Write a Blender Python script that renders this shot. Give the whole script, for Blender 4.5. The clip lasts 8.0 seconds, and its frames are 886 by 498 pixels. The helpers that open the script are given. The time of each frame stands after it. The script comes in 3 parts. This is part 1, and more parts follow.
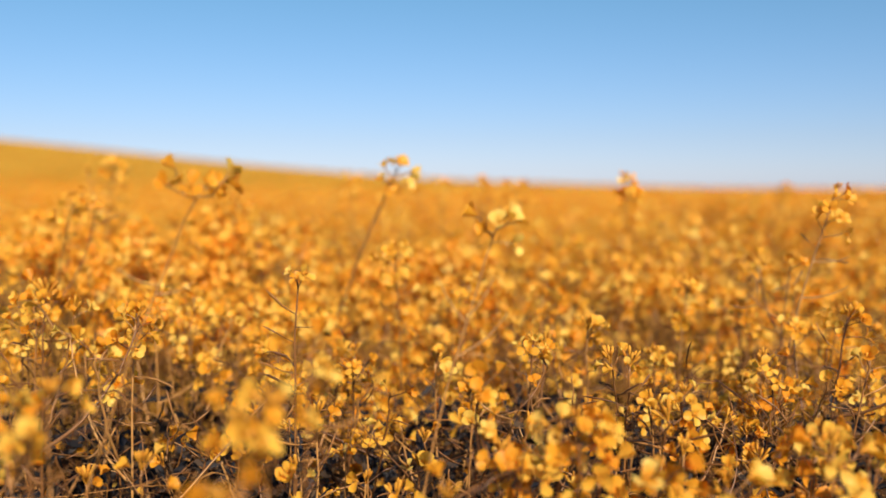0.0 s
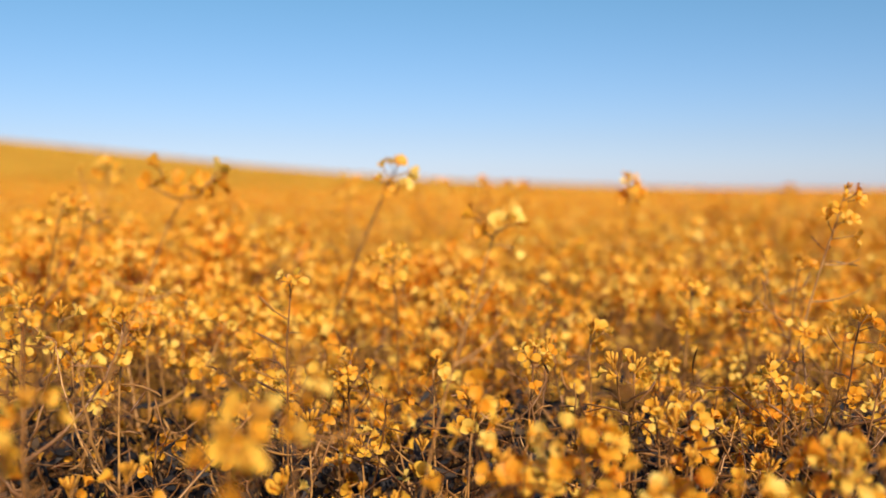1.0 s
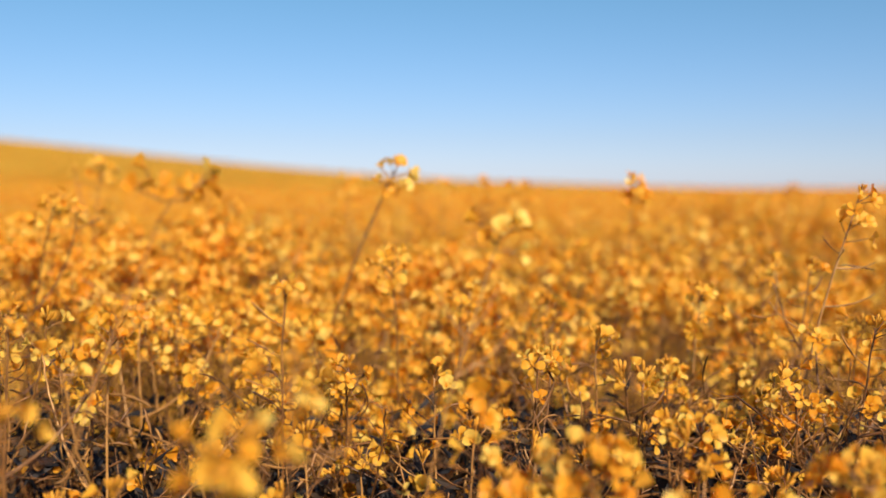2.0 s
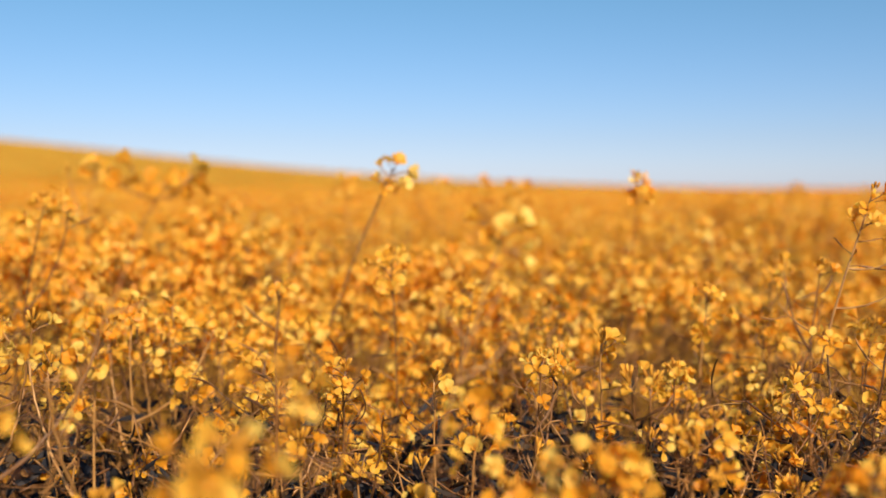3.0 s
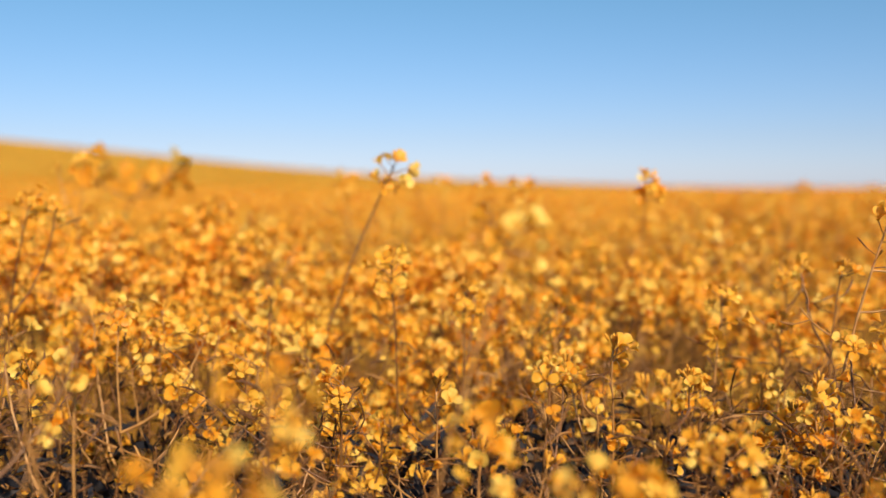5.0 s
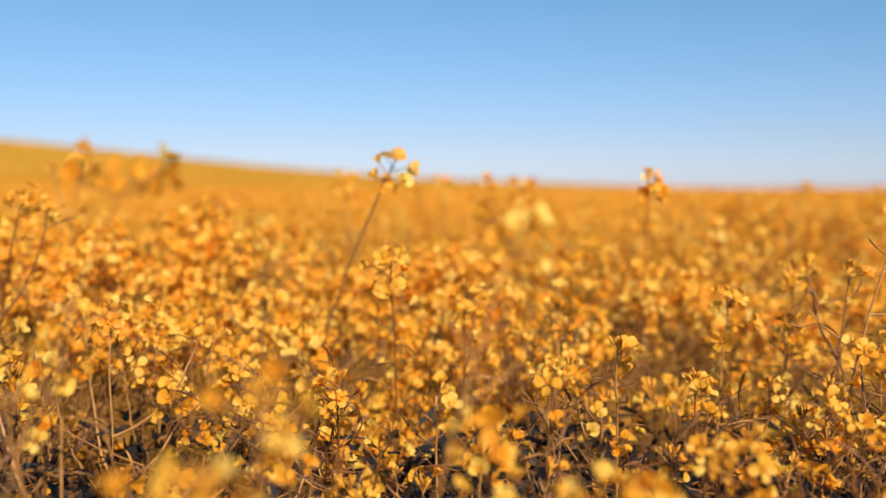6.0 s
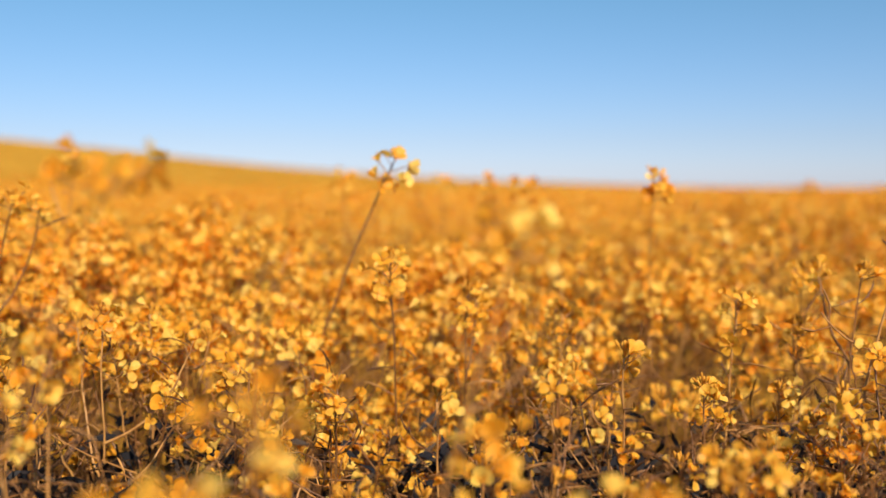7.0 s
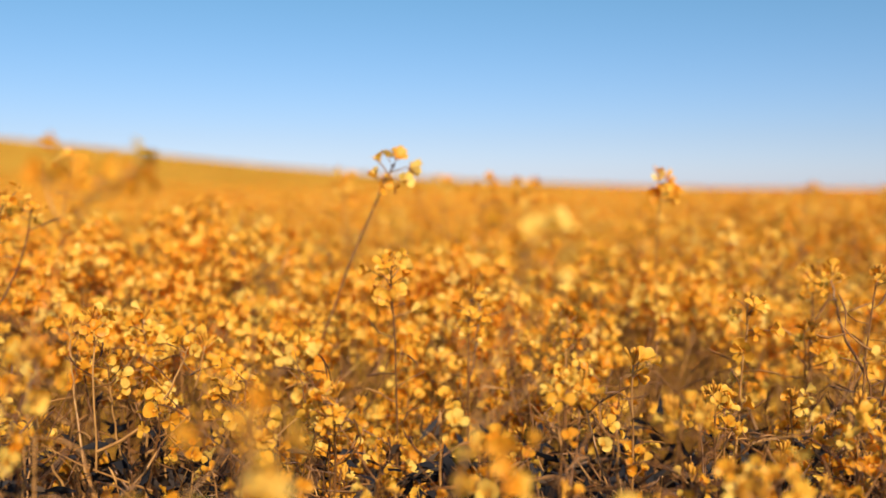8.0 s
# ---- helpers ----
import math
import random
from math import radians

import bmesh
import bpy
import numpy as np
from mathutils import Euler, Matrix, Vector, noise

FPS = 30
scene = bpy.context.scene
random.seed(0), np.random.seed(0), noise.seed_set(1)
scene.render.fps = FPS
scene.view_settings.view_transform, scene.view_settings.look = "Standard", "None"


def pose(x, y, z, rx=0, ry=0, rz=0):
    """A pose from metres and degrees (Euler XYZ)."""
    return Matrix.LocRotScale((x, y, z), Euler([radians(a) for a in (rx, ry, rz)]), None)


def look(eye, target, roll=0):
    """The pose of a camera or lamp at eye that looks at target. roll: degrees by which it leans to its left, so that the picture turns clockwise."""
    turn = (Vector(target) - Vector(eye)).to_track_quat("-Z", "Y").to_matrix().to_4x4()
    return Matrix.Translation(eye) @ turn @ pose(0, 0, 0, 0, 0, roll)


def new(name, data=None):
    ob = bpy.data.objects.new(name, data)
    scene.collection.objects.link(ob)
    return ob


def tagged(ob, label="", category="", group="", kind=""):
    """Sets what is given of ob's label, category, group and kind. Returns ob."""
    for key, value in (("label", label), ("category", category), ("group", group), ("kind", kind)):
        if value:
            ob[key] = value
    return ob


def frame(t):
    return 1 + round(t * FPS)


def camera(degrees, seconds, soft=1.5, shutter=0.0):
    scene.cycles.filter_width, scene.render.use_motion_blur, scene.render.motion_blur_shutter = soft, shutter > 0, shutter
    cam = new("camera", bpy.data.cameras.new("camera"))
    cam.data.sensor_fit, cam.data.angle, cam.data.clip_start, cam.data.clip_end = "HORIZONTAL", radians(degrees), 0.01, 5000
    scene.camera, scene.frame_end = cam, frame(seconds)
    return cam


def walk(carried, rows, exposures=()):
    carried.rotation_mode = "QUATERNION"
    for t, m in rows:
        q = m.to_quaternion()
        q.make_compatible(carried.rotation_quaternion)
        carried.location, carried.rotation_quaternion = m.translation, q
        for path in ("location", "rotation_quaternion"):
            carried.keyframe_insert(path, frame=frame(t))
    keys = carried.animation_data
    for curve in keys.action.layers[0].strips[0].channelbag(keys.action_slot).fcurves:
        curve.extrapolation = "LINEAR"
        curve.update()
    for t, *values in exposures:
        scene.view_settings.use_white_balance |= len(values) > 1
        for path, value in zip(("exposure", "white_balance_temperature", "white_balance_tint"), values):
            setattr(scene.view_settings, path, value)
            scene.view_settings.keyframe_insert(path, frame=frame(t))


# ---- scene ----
cam = camera(50.0, 8.0)
PATH = [
    (0, (0.075, -0.074, 1.072), (0.076, 1.922, 0.943), 0.0),
    (0.5, (0.076, -0.06, 1.072), (0.076, 1.935, 0.943), 0.0),
    (1, (0.077, -0.045, 1.072), (0.077, 1.951, 0.944), 0.0),
    (1.5, (0.076, -0.029, 1.074), (0.076, 1.967, 0.945), 0.0),
    (3, (0.076, 0.014, 1.072), (0.076, 2.01, 0.943), -0.0),
    (3.5, (0.076, 0.028, 1.071), (0.075, 2.023, 0.942), -0.0),
    (4, (0.075, 0.039, 1.071), (0.074, 2.035, 0.941), -0.0),
    (4.5, (0.074, 0.05, 1.071), (0.073, 2.046, 0.941), -0.1),
    (6, (0.074, 0.082, 1.069), (0.073, 2.077, 0.94), -0.0),
    (6.5, (0.074, 0.094, 1.07), (0.073, 2.09, 0.939), -0.0),
    (7, (0.073, 0.107, 1.069), (0.072, 2.103, 0.939), 0.0),
    (7.5, (0.072, 0.121, 1.07), (0.071, 2.116, 0.94), 0.0),
    (8, (0.07, 0.134, 1.07), (0.07, 2.13, 0.94), 0.1),
]
walk(cam, [(t, look(eye, target, roll)) for t, eye, target, roll in PATH], [(0, 0.5, 6500, 20), (8, 0.5, 6500, 20)])

# The lens is wide open and focused on the plants about 0.8 m ahead.
cam.data.dof.use_dof = True
cam.data.dof.focus_distance = 0.83
cam.data.dof.aperture_fstop = 2.7

# ---- light: clear blue sky, warm afternoon sun from behind the right shoulder ----
SUN_AZ, SUN_EL = radians(161), radians(36)   # compass bearing from +y, clockwise
world = bpy.data.worlds.new("sky")
world.use_nodes = True
scene.world = world
wn, wl = world.node_tree.nodes, world.node_tree.links
sky = wn.new("ShaderNodeTexSky")
sky.sky_type = "NISHITA"
sky.sun_disc = False
sky.sun_elevation, sky.sun_rotation = SUN_EL, SUN_AZ
sky.altitude, sky.air_density, sky.dust_density, sky.ozone_density = 0.0, 1.0, 0.15, 3.0
wn["Background"].inputs["Strength"].default_value = 0.104
# clean air: the blue leans to violet at the horizon and to cyan higher up
co, xyz, high = wn.new("ShaderNodeTexCoord"), wn.new("ShaderNodeSeparateXYZ"), wn.new("ShaderNodeValToRGB")
wl.new(co.outputs["Generated"], xyz.inputs[0])
wl.new(xyz.outputs["Z"], high.inputs["Fac"])
high.color_ramp.elements.new(0.05)
for e, (at, c) in zip(high.color_ramp.elements, ((0.0, (0.47, 0.57, 0.85, 1)), (0.05, (0.465, 0.55, 0.725, 1)), (0.22, (0.42, 0.67, 0.69, 1)))):
    e.position, e.color = at, c
tint = wn.new("ShaderNodeMix")
tint.data_type, tint.blend_type = "RGBA", "MULTIPLY"
tint.inputs["Factor"].default_value = 1.0
wl.new(sky.outputs["Color"], tint.inputs["A"])
wl.new(high.outputs["Color"], tint.inputs["B"])
wl.new(tint.outputs["Result"], wn["Background"].inputs["Color"])

toward_sun = Vector((math.sin(SUN_AZ) * math.cos(SUN_EL), math.cos(SUN_AZ) * math.cos(SUN_EL), math.sin(SUN_EL)))
sun = new("sun", bpy.data.lights.new("sun", "SUN"))
sun.data.energy, sun.data.angle, sun.data.color = 4.8, radians(0.6), (1.0, 0.83, 0.58)
sun.matrix_world = look(toward_sun * 50, (0, 0, 0))


# ---- materials ----
def nodes_of(name):
    mat = bpy.data.materials.new(name)
    mat.use_nodes = True
    nt = mat.node_tree
    return mat, nt, nt.nodes["Principled BSDF"]


def ramp(nt, stops):
    r = nt.nodes.new("ShaderNodeValToRGB")
    while len(r.color_ramp.elements) < len(stops):
        r.color_ramp.elements.new(0.5)
    for e, (p, c) in zip(r.color_ramp.elements, stops):
        e.position, e.color = p, (*c, 1)
    return r


def scatter_value(nt):
    """A value of its own for every flower (its petals share a place) and every loose piece of a joined mesh."""
    info, hashed, geo, add, fr = (nt.nodes.new(k) for k in ("ShaderNodeObjectInfo", "ShaderNodeTexWhiteNoise", "ShaderNodeNewGeometry", "ShaderNodeMath", "ShaderNodeMath"))
    fr.operation = "FRACT"
    nt.links.new(info.outputs["Location"], hashed.inputs["Vector"])
    nt.links.new(hashed.outputs["Value"], add.inputs[0])
    nt.links.new(geo.outputs["Random Per Island"], add.inputs[1])
    nt.links.new(add.outputs[0], fr.inputs[0])
    return fr.outputs[0]


def noise_node(nt, scale, detail=3.0):
    co, n = nt.nodes.new("ShaderNodeTexCoord"), nt.nodes.new("ShaderNodeTexNoise")
    n.inputs["Scale"].default_value, n.inputs["Detail"].default_value = scale, detail
    nt.links.new(co.outputs["Object"], n.inputs["Vector"])
    return n


def mixed(nt, a, b, fac, mode="MIX"):
    m = nt.nodes.new("ShaderNodeMix")
    m.data_type, m.blend_type = "RGBA", mode
    m.inputs["Factor"].default_value = fac
    nt.links.new(a, m.inputs["A"])
    nt.links.new(b, m.inputs["B"])
    return m.outputs["Result"]


def leafy(name, stops, fine_stops, fine_scale, rough, through_light, bump=0.25, thinness=0.0, sheen=0.15):
    """A thin plant tissue: varied from piece to piece, mottled, and letting some light through."""
    mat, nt, bsdf = nodes_of(name)
    base = ramp(nt, stops)
    nt.links.new(scatter_value(nt), base.inputs["Fac"])
    n = noise_node(nt, fine_scale)
    fine = ramp(nt, fine_stops)
    nt.links.new(n.outputs["Fac"], fine.inputs["Fac"])
    col = mixed(nt, base.outputs["Color"], fine.outputs["Color"], 1.0, "MULTIPLY")
    nt.links.new(col, bsdf.inputs["Base Color"])
    bsdf.inputs["Roughness"].default_value = rough
    bsdf.inputs["Specular IOR Level"].default_value = sheen
    bp = nt.nodes.new("ShaderNodeBump")
    bp.inputs["Strength"].default_value, bp.inputs["Distance"].default_value = bump, 0.001
    nt.links.new(n.outputs["Fac"], bp.inputs["Height"])
    nt.links.new(bp.outputs["Normal"], bsdf.inputs["Normal"])
    if through_light:
        tr, mx = nt.nodes.new("ShaderNodeBsdfTranslucent"), nt.nodes.new("ShaderNodeMixShader")
        deep = nt.nodes.new("ShaderNodeGamma")   # light that has passed through comes out deeper in colour
        deep.inputs["Gamma"].default_value = 1.9
        nt.links.new(col, deep.inputs["Color"])
        nt.links.new(deep.outputs["Color"], tr.inputs["Color"])
        mx.inputs[0].default_value = through_light
        nt.links.new(bsdf.outputs[0], mx.inputs[1])
        nt.links.new(tr.outputs[0], mx.inputs[2])
        clear, thin = nt.nodes.new("ShaderNodeBsdfTransparent"), nt.nodes.new("ShaderNodeMixShader")
        clear.inputs["Color"].default_value = (1.0, 0.8, 0.35, 1)
        thin.inputs[0].default_value = thinness
        nt.links.new(mx.outputs[0], thin.inputs[1])
        nt.links.new(clear.outputs[0], thin.inputs[2])
        nt.links.new(thin.outputs[0], nt.nodes["Material Output"].inputs["Surface"])
    return mat


PETAL = leafy("petal", [(0.0, (0.85, 0.37, 0.02)), (0.35, (0.93, 0.515, 0.045)), (0.75, (0.96, 0.65, 0.10)), (1.0, (0.98, 0.78, 0.20))],
              [(0.3, (0.88, 0.76, 0.55)), (0.6, (1.0, 1.0, 1.0))], 160, 0.42, 0.43, 0.5, thinness=0.10, sheen=0.3)
STEM = leafy("stem", [(0.0, (0.11, 0.048, 0.017)), (0.5, (0.27, 0.13, 0.038)), (1.0, (0.50, 0.28, 0.09))],
             [(0.3, (0.6, 0.55, 0.5)), (0.65, (1.0, 1.0, 1.0))], 90, 0.42, 0.0, 0.4, sheen=0.45)
POD = leafy("pod", [(0.0, (0.09, 0.04, 0.015)), (0.6, (0.25, 0.115, 0.03)), (1.0, (0.48, 0.26, 0.075))],
            [(0.3, (0.65, 0.6, 0.55)), (0.65, (1.0, 1.0, 1.0))], 120, 0.42, 0.0, 0.4, sheen=0.4)
BUD = leafy("bud", [(0.0, (0.55, 0.24, 0.03)), (0.5, (0.75, 0.38, 0.04)), (1.0, (0.9, 0.52, 0.08))],
            [(0.3, (0.7, 0.65, 0.6)), (0.6, (1.0, 1.0, 1.0))], 250, 0.55, 0.3)
# Mostly bluish near-black: shade between the stalks, put into the colour of the leaves.
SHADE_LEAF = leafy("shade_leaf", [(0.0, (0.018, 0.02, 0.027)), (0.6, (0.032, 0.031, 0.035)), (1.0, (0.10, 0.065, 0.036))],
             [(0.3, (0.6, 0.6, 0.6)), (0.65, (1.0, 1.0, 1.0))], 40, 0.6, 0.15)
PLANT_MATS = [PETAL, STEM, POD, BUD, SHADE_LEAF]


def soil_material():
    mat, nt, bsdf = nodes_of("soil")
    n, n2 = noise_node(nt, 3.0, 6), noise_node(nt, 45.0, 5)
    r = ramp(nt, [(0.3, (0.035, 0.026, 0.02)), (0.7, (0.085, 0.06, 0.042))])
    r2 = ramp(nt, [(0.3, (0.55, 0.55, 0.55)), (0.7, (1, 1, 1))])
    nt.links.new(n.outputs["Fac"], r.inputs["Fac"])
    nt.links.new(n2.outputs["Fac"], r2.inputs["Fac"])
    nt.links.new(mixed(nt, r.outputs["Color"], r2.outputs["Color"], 1.0, "MULTIPLY"), bsdf.inputs["Base Color"])
    bsdf.inputs["Roughness"].default_value = 0.95
    bp = nt.nodes.new("ShaderNodeBump")
    bp.inputs["Distance"].default_value = 0.02
    nt.links.new(n2.outputs["Fac"], bp.inputs["Height"])
    nt.links.new(bp.outputs["Normal"], bsdf.inputs["Normal"])
    return mat


def canopy_material():
    """The flowering mass of the field seen from afar: petals with browner stems between."""
    mat, nt, bsdf = nodes_of("flower_canopy")
    n, n2 = noise_node(nt, 0.25, 5), noise_node(nt, 6.0, 6)
    r = ramp(nt, [(0.3, (0.42, 0.228, 0.03)), (0.5, (0.53, 0.312, 0.044)), (0.7, (0.65, 0.405, 0.062))])
    r2 = ramp(nt, [(0.32, (0.75, 0.66, 0.55)), (0.55, (1, 1, 1))])
    nt.links.new(n.outputs["Fac"], r.inputs["Fac"])
    nt.links.new(n2.outputs["Fac"], r2.inputs["Fac"])
    nt.links.new(mixed(nt, r.outputs["Color"], r2.outputs["Color"], 1.0, "MULTIPLY"), bsdf.inputs["Base Color"])
    bsdf.inputs["Roughness"].default_value = 1.0
    bsdf.inputs["Specular IOR Level"].default_value = 0.0
    bp = nt.nodes.new("ShaderNodeBump")
    bp.inputs["Distance"].default_value = 0.08
    nt.links.new(n2.outputs["Fac"], bp.inputs["Height"])
    nt.links.new(bp.outputs["Normal"], bsdf.inputs["Normal"])
    return mat


SOIL, CANOPY = soil_material(), canopy_material()


# ---- the lie of the land ----
def smooth(a, b, v):
    s = min(1.0, max(0.0, (v - a) / (b - a)))
    return s * s * (3 - 2 * s)


def land(x, y):
    """Flat round the camera; a long low hill rises to the left, ahead."""
    r = math.hypot(x, y)
    if y < 1 or r < 12:
        return 0.0
    u = max(-0.75, min(0.75, x / y))
    rise = 0.0015 + 0.0105 * smooth(0.35, -0.12, u) + 0.0425 * smooth(0.06, -0.62, u)
    rise *= smooth(0.0, 0.5, y / r)
    far = r - 12
    ramp_up = far * far / (far + 40) if r < 150 else 133.0 - 0.25 * (r - 150)
    return rise * max(ramp_up, 0) * 1.17


def grid_mesh(name, mat, z_of, rings, spokes, cap=False):
    """A sheet in polar cells, fine near the middle and coarse far out."""
    verts, faces = [], []
    for r in rings:
        for k in range(spokes):
            a = 2 * math.pi * k / spokes
            x, y = r * math.sin(a), r * math.cos(a)
            verts.append((x, y, z_of(x, y)))
    for i in range(len(rings) - 1):
        for k in range(spokes):
            k2 = (k + 1) % spokes
            faces.append((i * spokes + k, (i + 1) * spokes + k, (i + 1) * spokes + k2, i * spokes + k2))
    if cap:
        faces.append(tuple(range(spokes)))
    me = bpy.data.meshes.new(name)
    me.from_pydata(verts, [], faces)
    me.materials.append(mat)
    me.polygons.foreach_set("use_smooth", [True] * len(me.polygons))
    return new(name, me)


def soil_z(x, y):
    return land(x, y) + 0.03 * (noise.noise((x * 2.5, y * 2.5, 0)) + 0.5 * noise.noise((x * 9, y * 9, 3))) * smooth(60, 20, math.hypot(x, y))


ground = grid_mesh("ground", SOIL, soil_z, [0.05 * 1.11 ** i for i in range(106)], 160, True)
tagged(ground, "dark brown bare soil under the flowering crop", "ground", kind="structure")


# ---- building blocks of the plants: lists of points, faces and material slots ----
def unit(v):
    return Vector(v).normalized()


class Geo:
    def __init__(self):
        self.v, self.f, self.m = [], [], []

    def add(self, verts, faces, slot):
        k = len(self.v)
        self.v += [tuple(p) for p in verts]
        self.f += [tuple(i + k for i in f) for f in faces]
        self.m += [slot] * len(faces)

    def tube(self, pts, radii, slot, sides=5):
        """A tapered round stalk along pts, closed at the tip."""
        verts, faces = [], []
        pts = [Vector(p) for p in pts]
        for i, p in enumerate(pts):
            d = unit(pts[min(i + 1, len(pts) - 1)] - pts[max(i - 1, 0)])
            a = unit(d.cross(Vector((0.31, 0.95, 0.05))))
            b = d.cross(a)
            for k in range(sides):
                t = 2 * math.pi * k / sides
                verts.append(p + radii[i] * (math.cos(t) * a + math.sin(t) * b))
        for i in range(len(pts) - 1):
            for k in range(sides):
                faces.append((i * sides + k, i * sides + (k + 1) % sides, (i + 1) * sides + (k + 1) % sides, (i + 1) * sides + k))
        faces.append(tuple((len(pts) - 1) * sides + k for k in range(sides)))
        self.add(verts, faces, slot)

    def mesh(self, name):
        me = bpy.data.meshes.new(name)
        me.from_pydata(self.v, [], self.f)
        slots = sorted(set(self.m))
        for s in slots:
            me.materials.append(PLANT_MATS[s])
        me.polygons.foreach_set("material_index", [slots.index(s) for s in self.m])
        me.polygons.foreach_set("use_smooth", [True] * len(self.f))
        return me


def petal(rng, length, width, opening, spin, base, axis_tilt, rows=5):
    """One spoon-shaped petal on a narrow claw, which rises with the cup and then folds outwards by `opening` degrees."""
    ends = radians(opening)
    verts, faces = [], []
    shape = {5: [(0.0, 0.16), (0.27, 0.36), (0.5, 0.86), (0.74, 1.0), (0.92, 0.8), (1.0, 0.4)], 3: [(0.0, 0.25), (0.55, 1.0), (1.0, 0.6)], 2: [(0.0, 0.35), (1.0, 0.95)]}[rows]
    curl, ruffle = rng.uniform(0.2, 1.0), rng.uniform(-0.45, 0.45)
    out, up, prev = 0.0012, 0.0, 0.0
    for t, w in shape:
        ang = ends * smooth(0.05, 0.6, t) + rng.uniform(-0.08, 0.08)
        out += (t - prev) * length * math.sin(ang)
        up += (t - prev) * length * math.cos(ang)
        prev = t
        for s in (-1, 0, 1) if rows > 2 else (-1, 1):
            lift = curl * abs(s) * w * width * 0.5 + ruffle * s * w * width * 0.3
            verts.append((out - lift * math.cos(ang) * 0.8, s * w * width * 0.5, up + lift * math.sin(ang)))
    n = 3 if rows > 2 else 2
    for i in range(len(shape) - 1):
        for k in range(n - 1):
            faces.append((i * n + k, i * n + k + 1, i * n + k + n + 1, i * n + k + n))
    m = Matrix.Translation(base) @ axis_tilt @ Matrix.Rotation(spin, 4, "Z")
    return [m @ Vector(p) for p in verts], faces


def flower_geo(seed, opening, scale=1.0, petals=4, rows=5, stalk=True, loose=None):
    """A four-petalled flower on its thin stalk; the stalk starts at the origin and runs along +z.
    With a list as `loose`, the petals go into it one by one."""
    rng, g = random.Random(seed), Geo()
    n = rng.uniform(0.012, 0.020)
    bend = Vector((rng.uniform(-0.004, 0.004), rng.uniform(-0.004, 0.004), 0))
    tip = Vector((0, 0, n)) + bend
    if stalk:
        g.tube([(0, 0, 0), Vector((0, 0, n * 0.5)) + bend * 0.25, tip], [0.0006, 0.0005, 0.0006], 1, 4)
    tilt = Matrix.Rotation(rng.uniform(-0.35, 0.35), 4, "X") @ Matrix.Rotation(rng.uniform(-0.35, 0.35), 4, "Y")
    for k in range(petals):
        v, f = petal(rng, 0.0098 * scale * rng.uniform(0.85, 1.15), 0.0080 * scale * rng.uniform(0.8, 1.15), opening * rng.uniform(0.75, 1.2),
                     k * math.pi / 2 + rng.uniform(-0.25, 0.25), tip, tilt, rows)
        n, at = 3 if rows > 2 else 2, len(g.v)
        if loose is not None:
            loose.append(Geo())
            loose[-1].add(v, f, 0)
        elif k == 0:
            first = at
            g.add(v, f, 0)
        else:   # all petals of a flower share their base
            g.v += [tuple(p) for p in v[n:]]
            g.f += [tuple(first + i if i < n else at + i - n for i in q) for q in f]
            g.m += [0] * len(f)
    if stalk:
        for k in range(4):   # sepals and the green middle
            a = k * math.pi / 2 + 0.78
            o = tilt @ Vector((math.cos(a) * 0.0022, math.sin(a) * 0.0022, 0.0045))
            g.tube([tip, tip + o], [0.0009, 0.0003], 3, 3)
        g.tube([tip, tip + tilt @ Vector((0, 0, 0.006))], [0.0009, 0.0007], 3, 4)
    return g


def pod_geo(seed, sides=4):
    """A thin bent seed pod with a beak, on its stalk."""
    rng, g = random.Random(seed), Geo()
    n, L, c = rng.uniform(0.010, 0.018), rng.uniform(0.012, 0.036), rng.uniform(-0.012, 0.012)
    up = rng.uniform(0.0, 0.5)
    pts = [Vector((0, 0, 0)), Vector((0, 0, n))]
    for t in (0.25, 0.75, 0.9, 1.0):
        pts.append(Vector((up * L * t, c * t * t, n + L * t * (1 - 0.4 * up * t))))
    g.tube(pts, [0.0006, 0.0005, 0.0010, 0.0010, 0.0005, 0.0002], 2, sides)
    return g


def bud_geo(seed, sides=5):
    """The knot of closed buds at the tip of a shoot."""
    rng, g = random.Random(seed), Geo()
    for k in range(rng.randint(4, 8)):
        a, t = k * 2.4, rng.uniform(0.2, 0.8)
        d = unit((math.cos(a) * t, math.sin(a) * t, 1.0))
        L = rng.uniform(0.005, 0.010)
        p = d * L
        g.tube([(0, 0, -0.001), p * 0.8, p * 0.9 + d * 0.002, p + d * 0.0045, p + d * 0.006], [0.0004, 0.0004, 0.0014, 0.0013, 0.0003], 3, sides)
    return g


def shade_leaf_geo(seed):
    """One of the small shrivelled lower leaves, curled and twisted, in the shade colour."""
    rng, g = random.Random(seed), Geo()
    L, W = rng.uniform(0.016, 0.034), rng.uniform(0.0024, 0.0058)
    verts, faces = [], []
    twist, curl = rng.uniform(-1.2, 1.2), rng.uniform(-0.6, 0.6)
    for t, w in ((0, 0.15), (0.3, 0.9), (0.65, 1.0), (1.0, 0.1)):
        for k in (-1, 0, 1):
            a = twist * t + 0.5 * abs(k)
            b = k * w * W * rng.uniform(0.6, 1.2)
            verts.append((L * t, b * math.cos(a), b * math.sin(a) + curl * L * t * t + rng.uniform(-0.002, 0.002)))
    for i in range(3):
        for k in range(2):
            faces.append((i * 3 + k, i * 3 + k + 1, i * 3 + k + 4, i * 3 + k + 3))
    g.add(verts, faces, 4)
    return g


